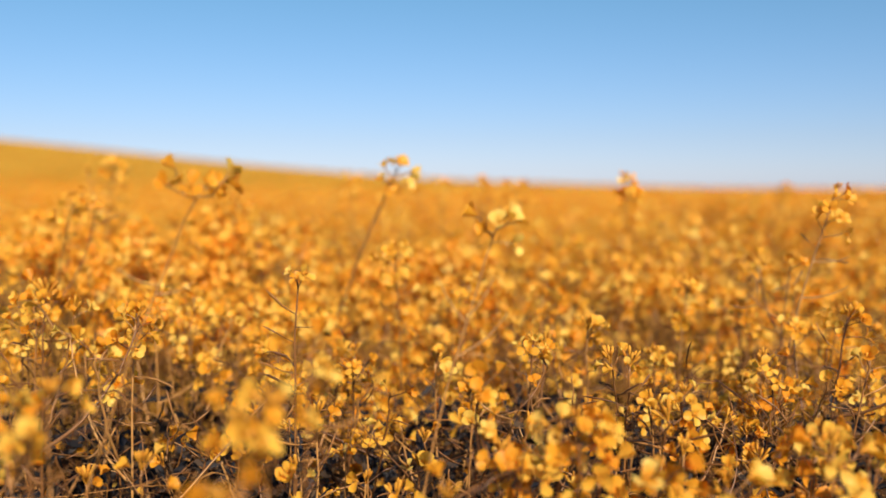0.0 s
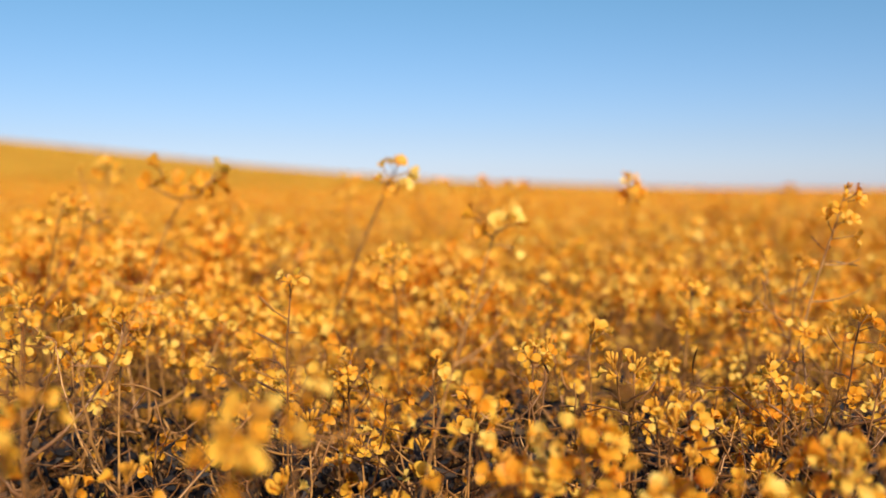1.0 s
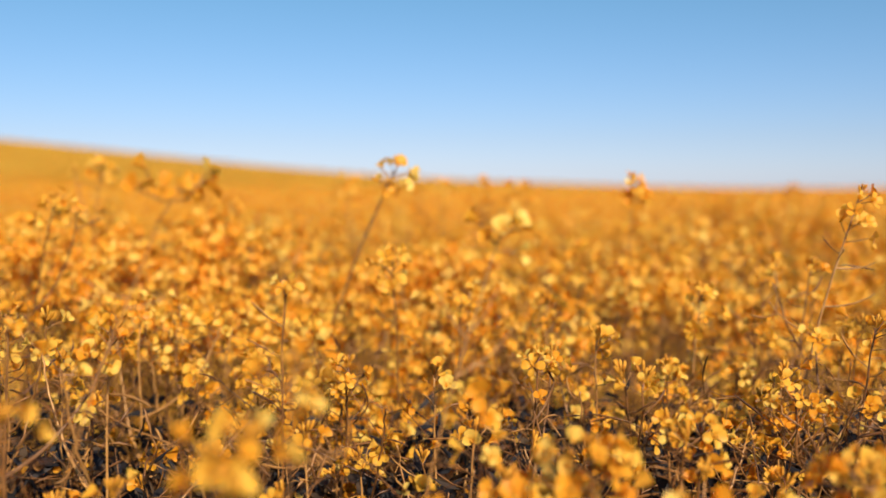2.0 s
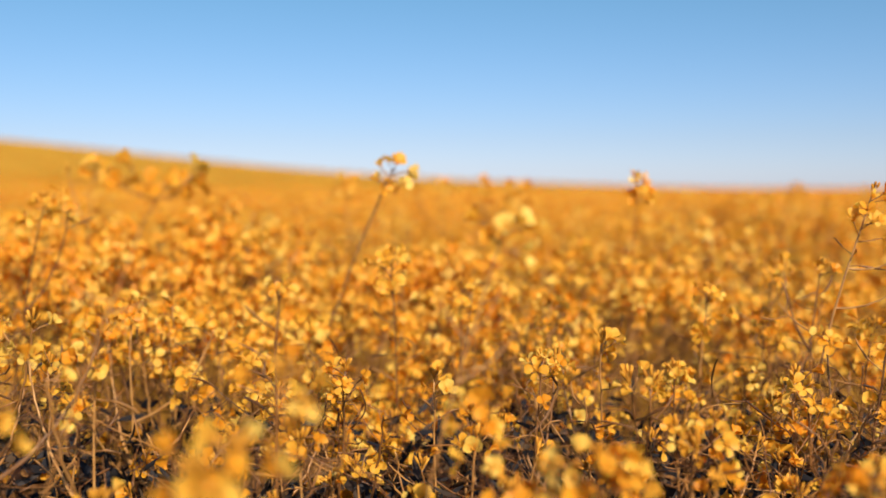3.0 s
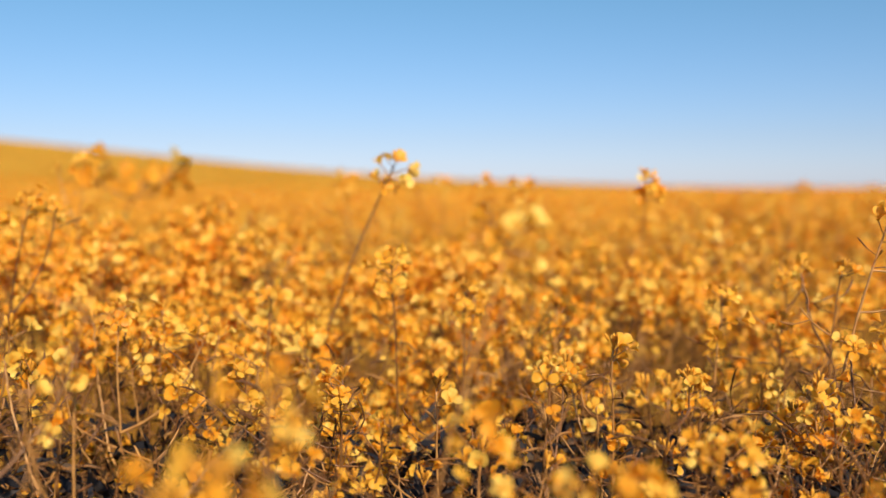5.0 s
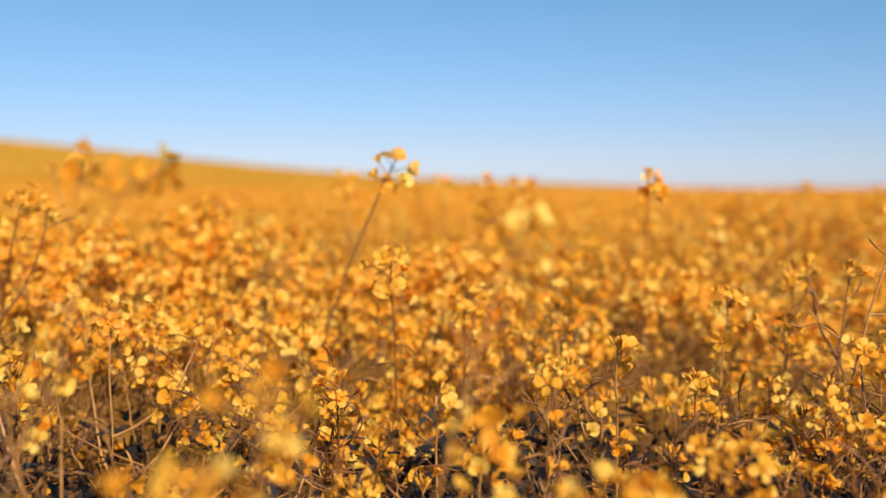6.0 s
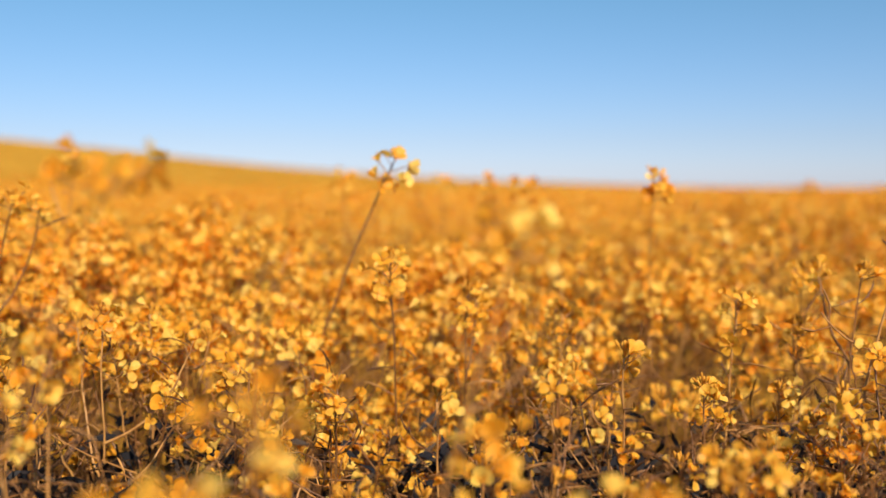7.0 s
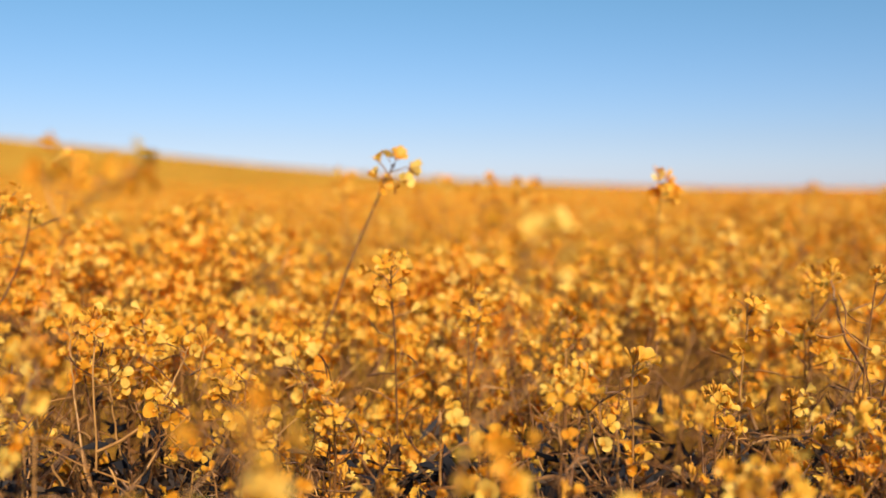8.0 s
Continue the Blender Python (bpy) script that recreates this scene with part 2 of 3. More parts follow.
OPENINGS = [84, 72, 60, 90, 54, 44, 30, 22, 66, 98]
FLOWERS = [flower_geo(i, o, 0.92 + 0.035 * (i % 5), 4 if i % 4 else 3).mesh("flower") for i, o in enumerate(OPENINGS)]
CORES, PETALS = [], []
for i, o in enumerate(OPENINGS):
    loose = []
    CORES.append(flower_geo(i, o, 0.92 + 0.035 * (i % 5), 4 if i % 4 else 3, loose=loose).mesh("flower"))
    PETALS.append([g.mesh("petal") for g in loose])
PODS = [pod_geo(40 + i).mesh("seed_pod") for i in range(10)]
BUDS = [bud_geo(80 + i).mesh("flower_bud") for i in range(5)]
MESHES = {"flower": FLOWERS, "seed_pod": PODS, "flower_bud": BUDS}


class Stalk:
    """A smooth curve from foot to tip, asked by the distance below its tip."""
    def __init__(self, foot, bend, tip, r_foot, r_tip, kink=0.0, rng=random):
        foot, bend, tip = Vector(foot), Vector(bend), Vector(tip)
        self.pts = []
        n = 16
        for i in range(n + 1):
            t = 1 - (1 - i / n) ** 1.6
            p = foot.lerp(bend, t).lerp(bend.lerp(tip, t), t)
            if 0 < i < n:
                p = p + Vector((rng.uniform(-kink, kink), rng.uniform(-kink, kink), 0))
            self.pts.append(p)
        self.radii = [r_tip + (r_foot - r_tip) * (1 - i / n) ** 1.7 for i in range(n + 1)]

    def at(self, below):
        for i in range(len(self.pts) - 1, 0, -1):
            seg = (self.pts[i] - self.pts[i - 1]).length
            if below <= seg or i == 1:
                return self.pts[i].lerp(self.pts[i - 1], min(1, below / seg)), unit(self.pts[i] - self.pts[i - 1])
            below -= seg


def on_stalk(p, d, a, angle, roll, s=1.0):
    """A pose at p on a stalk of direction d: +z leans `angle` away from d, towards the turn a."""
    side = unit(d.cross(Vector((0.2, 0.9, 0.1))))
    o = side * math.cos(a) + d.cross(side) * math.sin(a)
    z = unit(d * math.cos(angle) + o * math.sin(angle))
    x = unit(z.cross(d + Vector((0.001, 0, 0))))
    m = Matrix((x, z.cross(x), z)).transposed().to_4x4()
    return Matrix.Translation(p) @ m @ Matrix.Rotation(roll, 4, "Z") @ Matrix.Scale(s, 4)


def raceme(rng, stalk, flowers, pods, spread=1.0, bud=True, size=1.0, facing=False, cups=False):
    """What one shoot carries: a knot of buds, open flowers below it, and young pods lower down."""
    items, a, below = [], rng.uniform(0, 6), 0.001
    p, d = stalk.at(0)
    if bud:
        items.append(("flower_bud", rng.randrange(5), on_stalk(p, d, 0, 0, rng.uniform(0, 6), rng.uniform(0.8, 1.2))))
    for k in range(flowers):
        a += 2.4 + rng.uniform(-0.3, 0.3)
        below += rng.uniform(0.001, 0.0048) * spread
        p, d = stalk.at(below)
        kind = rng.choice((0, 1, 2, 3, 4, 5, 8, 9)) if k > 1 else rng.choice((5, 6, 4, 8))
        if facing:   # fresh heads, all turned to the sun
            kind = rng.choice((0, 1, 2, 4, 8, 5))
        elif cups:   # half-open flowers
            kind = rng.choice((2, 4, 4, 5, 5, 6, 8))
        turn, lean, s = a, radians(rng.uniform(38, 58) + 30 * k / max(flowers, 6)), size * rng.uniform(0.66, 1.14)
        m = on_stalk(p, d, turn, lean, rng.uniform(0, 6), s)
        if (facing or rng.random() < 0.4) and m.to_3x3().col[2].dot(toward_sun) < 0.1 * s:   # most flowers turn to the sun
            m = on_stalk(p, d, turn + math.pi + rng.uniform(-0.6, 0.6), lean, rng.uniform(0, 6), s)
        items.append(("flower", kind, m))
    below += 0.006
    for k in range(pods):
        a += 2.4 + rng.uniform(-0.5, 0.5)
        below += rng.uniform(0.004, 0.016)
        p, d = stalk.at(below)
        items.append(("seed_pod", rng.randrange(10), on_stalk(p, d, a, radians(rng.uniform(50, 88)), rng.uniform(0, 6), rng.uniform(0.8, 1.2))))
    return items


def plant_plan(rng, x, y, z, lx=0.0, ly=0.0, flowers=11, pods=6, branches=3, low_flowers=4, spread=1.0, bud=True, thick=1.0, size=1.0, shoots=(), facing=False, cups=False):
    """The stalks and the items of one plant, whose tip stands at x, y, z and leans there by lx, ly."""
    tip = Vector((x, y, z))
    bend = tip - Vector((lx, ly, 1)) * min(0.34, 0.4 * z)
    foot = Vector((bend.x - lx * 0.05 + rng.uniform(-0.03, 0.03), bend.y + rng.uniform(-0.03, 0.03), 0.0))
    main = Stalk(foot, bend, tip, 0.0030 * thick, 0.0008 * thick, 0.0016, rng)
    stalks, items = [("stem", main)], raceme(rng, main, flowers, pods, spread, bud, size, facing, cups)
    for below, reach, rise, own_flowers, own_pods in shoots:   # side shoots of known reach
        p, d = main.at(below)
        end = p + Vector((reach, rng.uniform(-0.3, 0.3) * reach, rise))
        b = Stalk(p, p.lerp(end, 0.5) + Vector((reach * 0.12, 0, -abs(reach) * 0.16)), end, 0.0011 * thick, 0.0006 * thick, 0.0004, rng)
        stalks.append(("side_branch", b))
        items += raceme(rng, b, own_flowers, own_pods, 0.6, False, size, facing, cups)
    turn = rng.uniform(0, 6)
    for k in range(branches):
        turn += 2.2 + rng.uniform(-0.5, 0.5)
        p, d = main.at(rng.uniform(0.09, 0.16) + 0.04 * k)
        reach, rise = rng.uniform(0.04, 0.10), rng.uniform(0.04, 0.13)
        o = Vector((math.cos(turn), math.sin(turn), 0))
        end = p + o * reach + Vector((0, 0, rise))
        end.z = max(min(end.z, z - 0.008), z - rng.uniform(0.015, 0.06))
        b = Stalk(p, p + o * reach * 0.75 + Vector((0, 0, rise * 0.25)), end, 0.0016, 0.0008, 0.0012, rng)
        stalks.append(("side_branch", b))
        if rng.random() < 0.8:
            items += raceme(rng, b, max(1, low_flowers + rng.randint(-2, 2)), rng.randint(1, 4), 0.8, rng.random() < 0.6)
        else:
            items += raceme(rng, b, 0, rng.randint(4, 8), 1.0, False)
    return foot, stalks, items


def part(name, data, parent, label=""):
    ob = new(name, data)
    ob.parent = parent
    return tagged(ob, label)


def grow(label, plan, petals=True):
    """A plant as a thing of its own, with every stalk, flower and pod a part."""
    foot, stalks, items = plan
    root = tagged(new("rapeseed_plant"), label, "plant", "rapeseed plants in the field")
    root.location = foot
    back = Matrix.Translation(-foot)
    for name, s in stalks:
        g = Geo()
        g.tube([p - foot for p in s.pts], s.radii, 1, 6)
        part(name, g.mesh(name), root)
    for name, k, m in items:
        if petals and name == "flower" and 0.6 < foot.y < 1.2:
            core = part(name, CORES[k], root)
            for mesh in PETALS[k]:
                part("petal", mesh, core)
        else:
            core = part(name, MESHES[name][k], root)
        core.matrix_basis = back @ m
    return root


class Heap:
    """Many copies of small templates, put together as one mesh."""
    def __init__(self):
        self.v, self.f, self.m, self.count = [], [], [], 0

    def take(self, g):
        return np.array([tuple(p) for p in g.v]), [np.array([f for f in g.f if len(f) == 4], int).reshape(-1, 4), np.array([f for f in g.f if len(f) == 3], int).reshape(-1, 3)], \
            [np.array([s for f, s in zip(g.f, g.m) if len(f) == 4], int), np.array([s for f, s in zip(g.f, g.m) if len(f) == 3], int)]

    def add(self, template, m):
        v, f, s = template
        a = np.array(m)
        self.v.append(v @ a[:3, :3].T + a[:3, 3])
        self.f.append([f[0] + self.count, f[1] + self.count])
        self.m.append(s)
        self.count += len(v)

    def make(self, name, label, category):
        v = np.concatenate(self.v)
        quads, tris = np.concatenate([f[0] for f in self.f]), np.concatenate([f[1] for f in self.f])
        slots = np.concatenate([s[0] for s in self.m] + [s[1] for s in self.m])
        me = bpy.data.meshes.new(name)
        me.vertices.add(len(v))
        me.vertices.foreach_set("co", v.ravel())
        loops = np.concatenate([quads.ravel(), tris.ravel()])
        me.loops.add(len(loops))
        me.loops.foreach_set("vertex_index", loops.astype(np.int32))
        starts = np.concatenate([np.arange(len(quads)) * 4, len(quads) * 4 + np.arange(len(tris)) * 3])
        me.polygons.add(len(starts))
        me.polygons.foreach_set("loop_start", starts.astype(np.int32))
        me.polygons.foreach_set("material_index", slots.astype(np.int32))
        me.polygons.foreach_set("use_smooth", np.ones(len(starts), bool))
        for mat in PLANT_MATS:
            me.materials.append(mat)
        me.update(calc_edges=True)
        me.validate()
        return tagged(new(name, me), label, category, kind="stuff")


def fan(g):
    """Splits faces of more than four corners, for a Heap."""
    out = Geo()
    for f, s in zip(g.f, g.m):
        if len(f) <= 4:
            out.f.append(f), out.m.append(s)
        else:
            for i in range(1, len(f) - 1):
                out.f.append((f[0], f[i], f[i + 1])), out.m.append(s)
    out.v = g.v
    return out


heap = Heap()
LOW = {"flower": [heap.take(fan(flower_geo(i, o, 1.0, 4, 3, False))) for i, o in enumerate(OPENINGS)],
       "seed_pod": [heap.take(fan(pod_geo(40 + i, 3))) for i in range(10)],
       "flower_bud": [heap.take(fan(bud_geo(80 + i, 3))) for i in range(5)]}
SMALL = [heap.take(fan(flower_geo(i, o, 1.08, 4, 2, False))) for i, o in enumerate(OPENINGS)]


def grow_into(h, plan, sides=4, skip_small=False):
    foot, stalks, items = plan
    for name, s in stalks:
        g = Geo()
        step = 4 if skip_small else 2
        g.tube(s.pts[::step], s.radii[::step], 1, 3 if skip_small else sides)
        h.add(h.take(fan(g)), Matrix())
    for name, k, m in items:
        if skip_small and name != "flower":
            continue
        h.add(SMALL[k] if skip_small else LOW[name][k], m)


# ---- the plants that stand out, each at its own place ----
rng = random.Random(7)
TALL = "tall thin rapeseed stem topped with golden yellow flowers"
BARE = "sparse rapeseed stem with few flowers and bare pod stalks"
FULL = "golden flowering rapeseed plant with branching brown stems"
NEAR = "low golden rapeseed plant with dense open flowers"


def hero(label, x, y, z, lx=0.0, ly=0.0, **more):
    if lx > 0.3:
        label = "leaning " + label
    if 0.05 < x < 0.25 and 0.68 < y < 1.15:   # poorer plants where the crop is thin
        more["low_flowers"] = min(more.get("low_flowers", 2), 2)
    if label == NEAR:
        more["size"] = 1.25 if 0.09 < x < 0.36 else 1.1
        if x < -0.1:
            more["flowers"] = max(3, more["flowers"] - 3)
    if x < -0.1 and 0.8 <= y < 1.02:
        more["low_flowers"] = 2
    if x < 0.09 and y < 0.8 and z < 0.91:   # little bloom low down where one looks between the stalks
        more["flowers"], more["low_flowers"] = max(2, more["flowers"] - 3), 1
    elif label == NEAR and x > 0.09:
        more["flowers"] += 3
    own = random.Random(round(x * 1000) * 7919 + round(y * 1000))
    grow(label, plant_plan(own, x, y, z - 0.012, lx, ly, **more))


# single stems that rise above the rest
hero(TALL, 0.019, 1.074, 1.006, -0.03, 0.0, flowers=18, pods=8, branches=0, spread=1.15, size=1.15, cups=True)
hero(TALL, 0.013, 1.231, 1.108, 0.52, 0.05, flowers=10, pods=0, branches=0, spread=0.9, bud=False, thick=1.3, size=1.25, cups=True)
hero(BARE, 0.487, 0.925, 1.078, 0.33, 0.0, flowers=9, pods=3, branches=0, spread=1.7, size=1.1, facing=True, shoots=((0.075, 0.035, 0.006, 0, 0), (0.115, 0.045, 0.014, 0, 0), (0.145, -0.05, 0.035, 0, 2)))
hero(TALL, 0.115, 0.588, 1.060, 0.35, 0.0, flowers=6, pods=0, branches=0, spread=0.8, thick=0.7, size=1.0, cups=True, shoots=((0.075, -0.02, 0.033, 0, 0), (0.07, 0.018, 0.028, 0, 0), (0.10, 0.037, 0.03, 0, 0)))
hero(TALL, -0.087, 0.568, 1.086, 0.50, 0.0, flowers=5, pods=0, branches=0, spread=0.4, bud=False, thick=0.7, size=1.05, shoots=((0.010, -0.010, 0.004, 2, 0), (0.008, 0.010, 0.000, 2, 0), (0.075, -0.028, 0.012, 0, 0), (0.082, 0.025, 0.008, 0, 0)))
hero(BARE, -0.046, 0.710, 1.010, 0.02, 0.0, flowers=3, pods=12, size=0.95, branches=0, spread=0.9, bud=False, facing=True)
hero(TALL, -0.400, 1.150, 1.068, 0.25, 0.0, flowers=10, pods=4, branches=1, facing=True)
hero(TALL, -0.490, 1.575, 1.120, 0.20, 0.0, flowers=12, pods=3, branches=1, bud=False, size=1.25, facing=True)
hero(TALL, 0.356, 1.385, 1.084, 0.05, 0.0, flowers=13, pods=0, branches=0, spread=0.5, bud=False, thick=0.6, size=1.3, facing=True)
hero(TALL, -0.127, 2.060, 1.100, 0.02, 0.0, flowers=18, pods=3, branches=1, spread=0.9, bud=False, size=1.35, facing=True)
hero(TALL, 0.233, 2.032, 1.088, -0.05, 0.0, flowers=16, pods=3, branches=1, bud=False, size=1.35, facing=True)
hero(TALL, 0.159, 2.132, 1.092, 0.05, 0.0, flowers=16, pods=3, branches=1, bud=False, size=1.35, facing=True)
hero(TALL, 0.072, 2.533, 1.094, 0.0, 0.0, flowers=14, pods=3, branches=1, bud=False, size=1.35, facing=True)
hero(TALL, -0.300, 1.660, 1.058, 0.05, 0.0, flowers=18, pods=4, branches=2, facing=True)
hero(BARE, 0.360, 1.032, 0.972, 0.06, 0.0, flowers=10, pods=6, branches=0, spread=1.6, size=1.1)
hero(BARE, 0.484, 1.034, 0.996, 0.12, 0.0, flowers=4, pods=9, branches=1, low_flowers=2)
hero(TALL, 0.485, 1.193, 0.984, 0.0, 0.0, flowers=12, pods=4, branches=2)
hero(BARE, 0.225, 0.899, 0.938, 0.0, 0.0, flowers=4, pods=12, branches=2, low_flowers=2, size=1.1)
hero(BARE, 0.237, 0.739, 0.930, 0.05, 0.0, flowers=4, pods=6, branches=2, low_flowers=3)
hero(BARE, 0.222, 0.749, 0.931, -0.2, 0.0, flowers=2, pods=5, branches=1, low_flowers=2)
hero(FULL, 0.161, 0.818, 0.936, 0.10, 0.0, flowers=7, pods=6, branches=2, low_flowers=5)
hero(TALL, -0.224, 0.638, 1.002, 0.05, 0.0, flowers=9, pods=5, branches=2)
hero(TALL, -0.187, 0.731, 0.969, 0.05, 0.0, flowers=8, pods=6, branches=2)
# in and about the plane of focus
hero(FULL, 0.392, 0.858, 0.910, 0.02, 0.0, flowers=14, pods=5, branches=4)
hero(FULL, 0.421, 0.851, 0.887, 0.05, 0.0, flowers=10, pods=5, branches=3)
hero(FULL, 0.381, 0.886, 0.883, -0.03, 0.0, flowers=10, pods=5, branches=3)
hero(FULL, 0.459, 0.821, 0.962, 0.15, 0.0, flowers=6, pods=6, branches=3)
hero(FULL, 0.458, 0.769, 0.930, 0.2, 0.0, flowers=5, pods=6, branches=2, low_flowers=3)
hero(FULL, 0.524, 0.916, 0.877, 0.0, 0.0, flowers=9, pods=5, branches=3)
hero(FULL, 0.361, 0.792, 0.833, 0.05, 0.0, flowers=5, pods=6, branches=2, low_flowers=3)
hero(FULL, 0.335, 1.016, 0.876, 0.0, 0.0, flowers=7, pods=4, branches=3)
hero(FULL, 0.272, 0.693, 0.915, 0.02, 0.0, flowers=12, pods=5, branches=3)
hero(FULL, 0.250, 0.717, 0.900, -0.1, 0.0, flowers=6, pods=5, branches=2)
hero(FULL, 0.220, 1.025, 0.859, 0.0, 0.0, flowers=7, pods=4, branches=3)
hero(FULL, 0.265, 0.864, 0.853, 0.0, 0.0, flowers=4, pods=9, branches=3, low_flowers=1)
hero(FULL, 0.205, 1.119, 0.922, 0.0, 0.0, flowers=14, pods=4, branches=3)
hero(FULL, 0.207, 1.180, 0.941, 0.0, 0.0, flowers=12, pods=4, branches=2)
hero(FULL, 0.130, 0.865, 0.868, 0.1, 0.0, flowers=5, pods=7, branches=2, low_flowers=2)
hero(FULL, 0.103, 0.770, 0.879, 0.05, 0.0, flowers=5, pods=7, branches=2, low_flowers=2)
hero(FULL, 0.068, 0.848, 0.914, 0.0, 0.0, flowers=5, pods=6, branches=3, low_flowers=5)
hero(FULL, 0.055, 0.713, 0.850, 0.0, 0.0, flowers=6, pods=6, branches=3, low_flowers=4)
hero(FULL, 0.021, 1.013, 0.838, 0.1, 0.0, flowers=8, pods=5, branches=3)
hero(FULL, 0.004, 0.784, 0.852, -0.05, 0.0, flowers=7, pods=6, branches=3, low_flowers=5)
hero(FULL, -0.013, 0.868, 0.918, 0.05, 0.0, flowers=12, pods=5, branches=3)
hero(FULL, -0.031, 0.716, 0.890, 0.0, 0.0, flowers=7, pods=5, branches=3, low_flowers=5)
hero(FULL, -0.108, 0.918, 0.911, 0.0, 0.0, flowers=13, pods=4, branches=4)
hero(FULL, -0.074, 0.867, 0.896, 0.0, 0.0, flowers=11, pods=4, branches=3)
hero(FULL, -0.109, 0.764, 0.856, 0.0, 0.0, flowers=5, pods=7, branches=2, low_flowers=2)
hero(FULL, -0.195, 1.027, 0.894, 0.0, 0.0, flowers=11, pods=4, branches=3)
hero(FULL, -0.234, 1.038, 0.912, 0.0, 0.0, flowers=11, pods=4, branches=3)
hero(FULL, -0.217, 1.169, 0.916, 0.0, 0.0, flowers=12, pods=4, branches=3)
hero(FULL, -0.220, 1.051, 0.954, 0.0, 0.0, flowers=10, pods=4, branches=3)
hero(FULL, -0.248, 0.991, 0.960, 0.0, 0.0, flowers=9, pods=4, branches=3)
hero(FULL, -0.201, 0.892, 0.829, 0.0, 0.0, flowers=5, pods=7, branches=2, low_flowers=2)
hero(FULL, -0.209, 0.747, 0.911, 0.0, 0.0, flowers=5, pods=7, branches=2, low_flowers=2)
hero(FULL, -0.342, 0.870, 0.944, 0.0, 0.0, flowers=11, pods=5, branches=3)
hero(FULL, -0.325, 0.852, 0.975, 0.0, 0.0, flowers=9, pods=5, branches=2)
hero(FULL, -0.283, 0.868, 0.919, 0.0, 0.0, flowers=11, pods=5, branches=3)
hero(FULL, -0.079, 1.319, 0.914, 0.0, 0.0, flowers=12, pods=4, branches=3)
hero(FULL, 0.118, 1.279, 0.925, 0.0, 0.0, flowers=12, pods=4, branches=3)
hero(FULL, 0.190, 1.060, 0.895, 0.0, 0.0, flowers=12, pods=4, branches=3)
hero(TALL, 0.098, 1.120, 0.966, 0.02, 0.0, flowers=15, pods=6, branches=1, spread=1.2)
hero(FULL, 0.440, 1.080, 0.935, 0.05, 0.0, flowers=11, pods=5, branches=3)
hero(FULL, 0.520, 0.990, 0.940, 0.10, 0.0, flowers=9, pods=6, branches=3)
hero(FULL, 0.300, 0.930, 0.905, -0.05, 0.0, flowers=9, pods=7, branches=2)
# near the lens
hero(NEAR, -0.001, 0.466, 0.988, 0.05, 0.0, flowers=6, pods=2, branches=0)
hero(NEAR, -0.020, 0.436, 0.960, 0.0, 0.0, flowers=7, pods=2, branches=0)
hero(NEAR, -0.030, 0.412, 0.957, -0.1, 0.0, flowers=6, pods=1, branches=0)
hero(NEAR, -0.016, 0.308, 0.950, 0.0, 0.0, flowers=6, pods=1, branches=0)
hero(NEAR, -0.152, 0.439, 0.945, 0.0, 0.0, flowers=7, pods=2, branches=1, low_flowers=3)
hero(NEAR, -0.162, 0.490, 0.958, 0.0, 0.0, flowers=9, pods=3, branches=1)
hero(NEAR, -0.147, 0.615, 0.876, 0.0, 0.0, flowers=4, pods=6, branches=2, low_flowers=2)
hero(NEAR, -0.206, 0.536, 0.895, 0.0, 0.0, flowers=4, pods=6, branches=2, low_flowers=2)
hero(NEAR, -0.207, 0.664, 0.850, 0.0, 0.0, flowers=4, pods=6, branches=2, low_flowers=2)
hero(NEAR, -0.042, 0.664, 0.859, 0.0, 0.0, flowers=6, pods=5, branches=2, low_flowers=5)
hero(NEAR, 0.038, 0.663, 0.838, 0.0, 0.0, flowers=6, pods=5, branches=2, low_flowers=5)
hero(NEAR, 0.102, 0.609, 0.942, 0.05, 0.0, flowers=3, pods=4, branches=1, low_flowers=2)
hero(NEAR, 0.117, 0.581, 0.895, 0.0, 0.0, flowers=6, pods=3, branches=1)
hero(NEAR, 0.133, 0.575, 0.872, 0.0, 0.0, flowers=6, pods=3, branches=1)
hero(NEAR, 0.156, 0.577, 0.909, 0.0, 0.0, flowers=6, pods=3, branches=1)
hero(NEAR, 0.165, 0.548, 0.924, 0.0, 0.0, flowers=8, pods=3, branches=1)
hero(NEAR, 0.184, 0.575, 0.878, 0.0, 0.0, flowers=8, pods=3, branches=2)
hero(NEAR, 0.210, 0.516, 0.900, 0.0, 0.0, flowers=10, pods=3, branches=1)
hero(NEAR, 0.264, 0.633, 0.850, 0.0, 0.0, flowers=5, pods=6, branches=2, low_flowers=3)
hero(NEAR, 0.262, 0.536, 0.888, 0.0, 0.0, flowers=7, pods=3, branches=1)
hero(NEAR, 0.338, 0.587, 0.909, 0.0, 0.0, flowers=8, pods=3, branches=1)
hero(NEAR, 0.330, 0.537, 0.910, 0.0, 0.0, flowers=6, pods=3, branches=1)
hero(NEAR, 0.356, 0.633, 0.850, 0.0, 0.0, flowers=5, pods=6, branches=2, low_flowers=3)

# taller heads scattered just behind the plane of focus
BACK = "tall rapeseed plant with a full golden flower head"
for k in range(30):
    if k < 18:
        x, y = rng.uniform(-0.95, -0.12), rng.uniform(1.4, 2.3)
    else:
        x, y = rng.uniform(0.5, 1.1), rng.uniform(1.5, 2.2)
    grow(BACK, plant_plan(rng, x, y, rng.uniform(0.945, 1.015), rng.uniform(-0.15, 0.25), 0.0, flowers=rng.randint(10, 15), pods=2, branches=1, low_flowers=7, bud=False, size=1.15), petals=False)


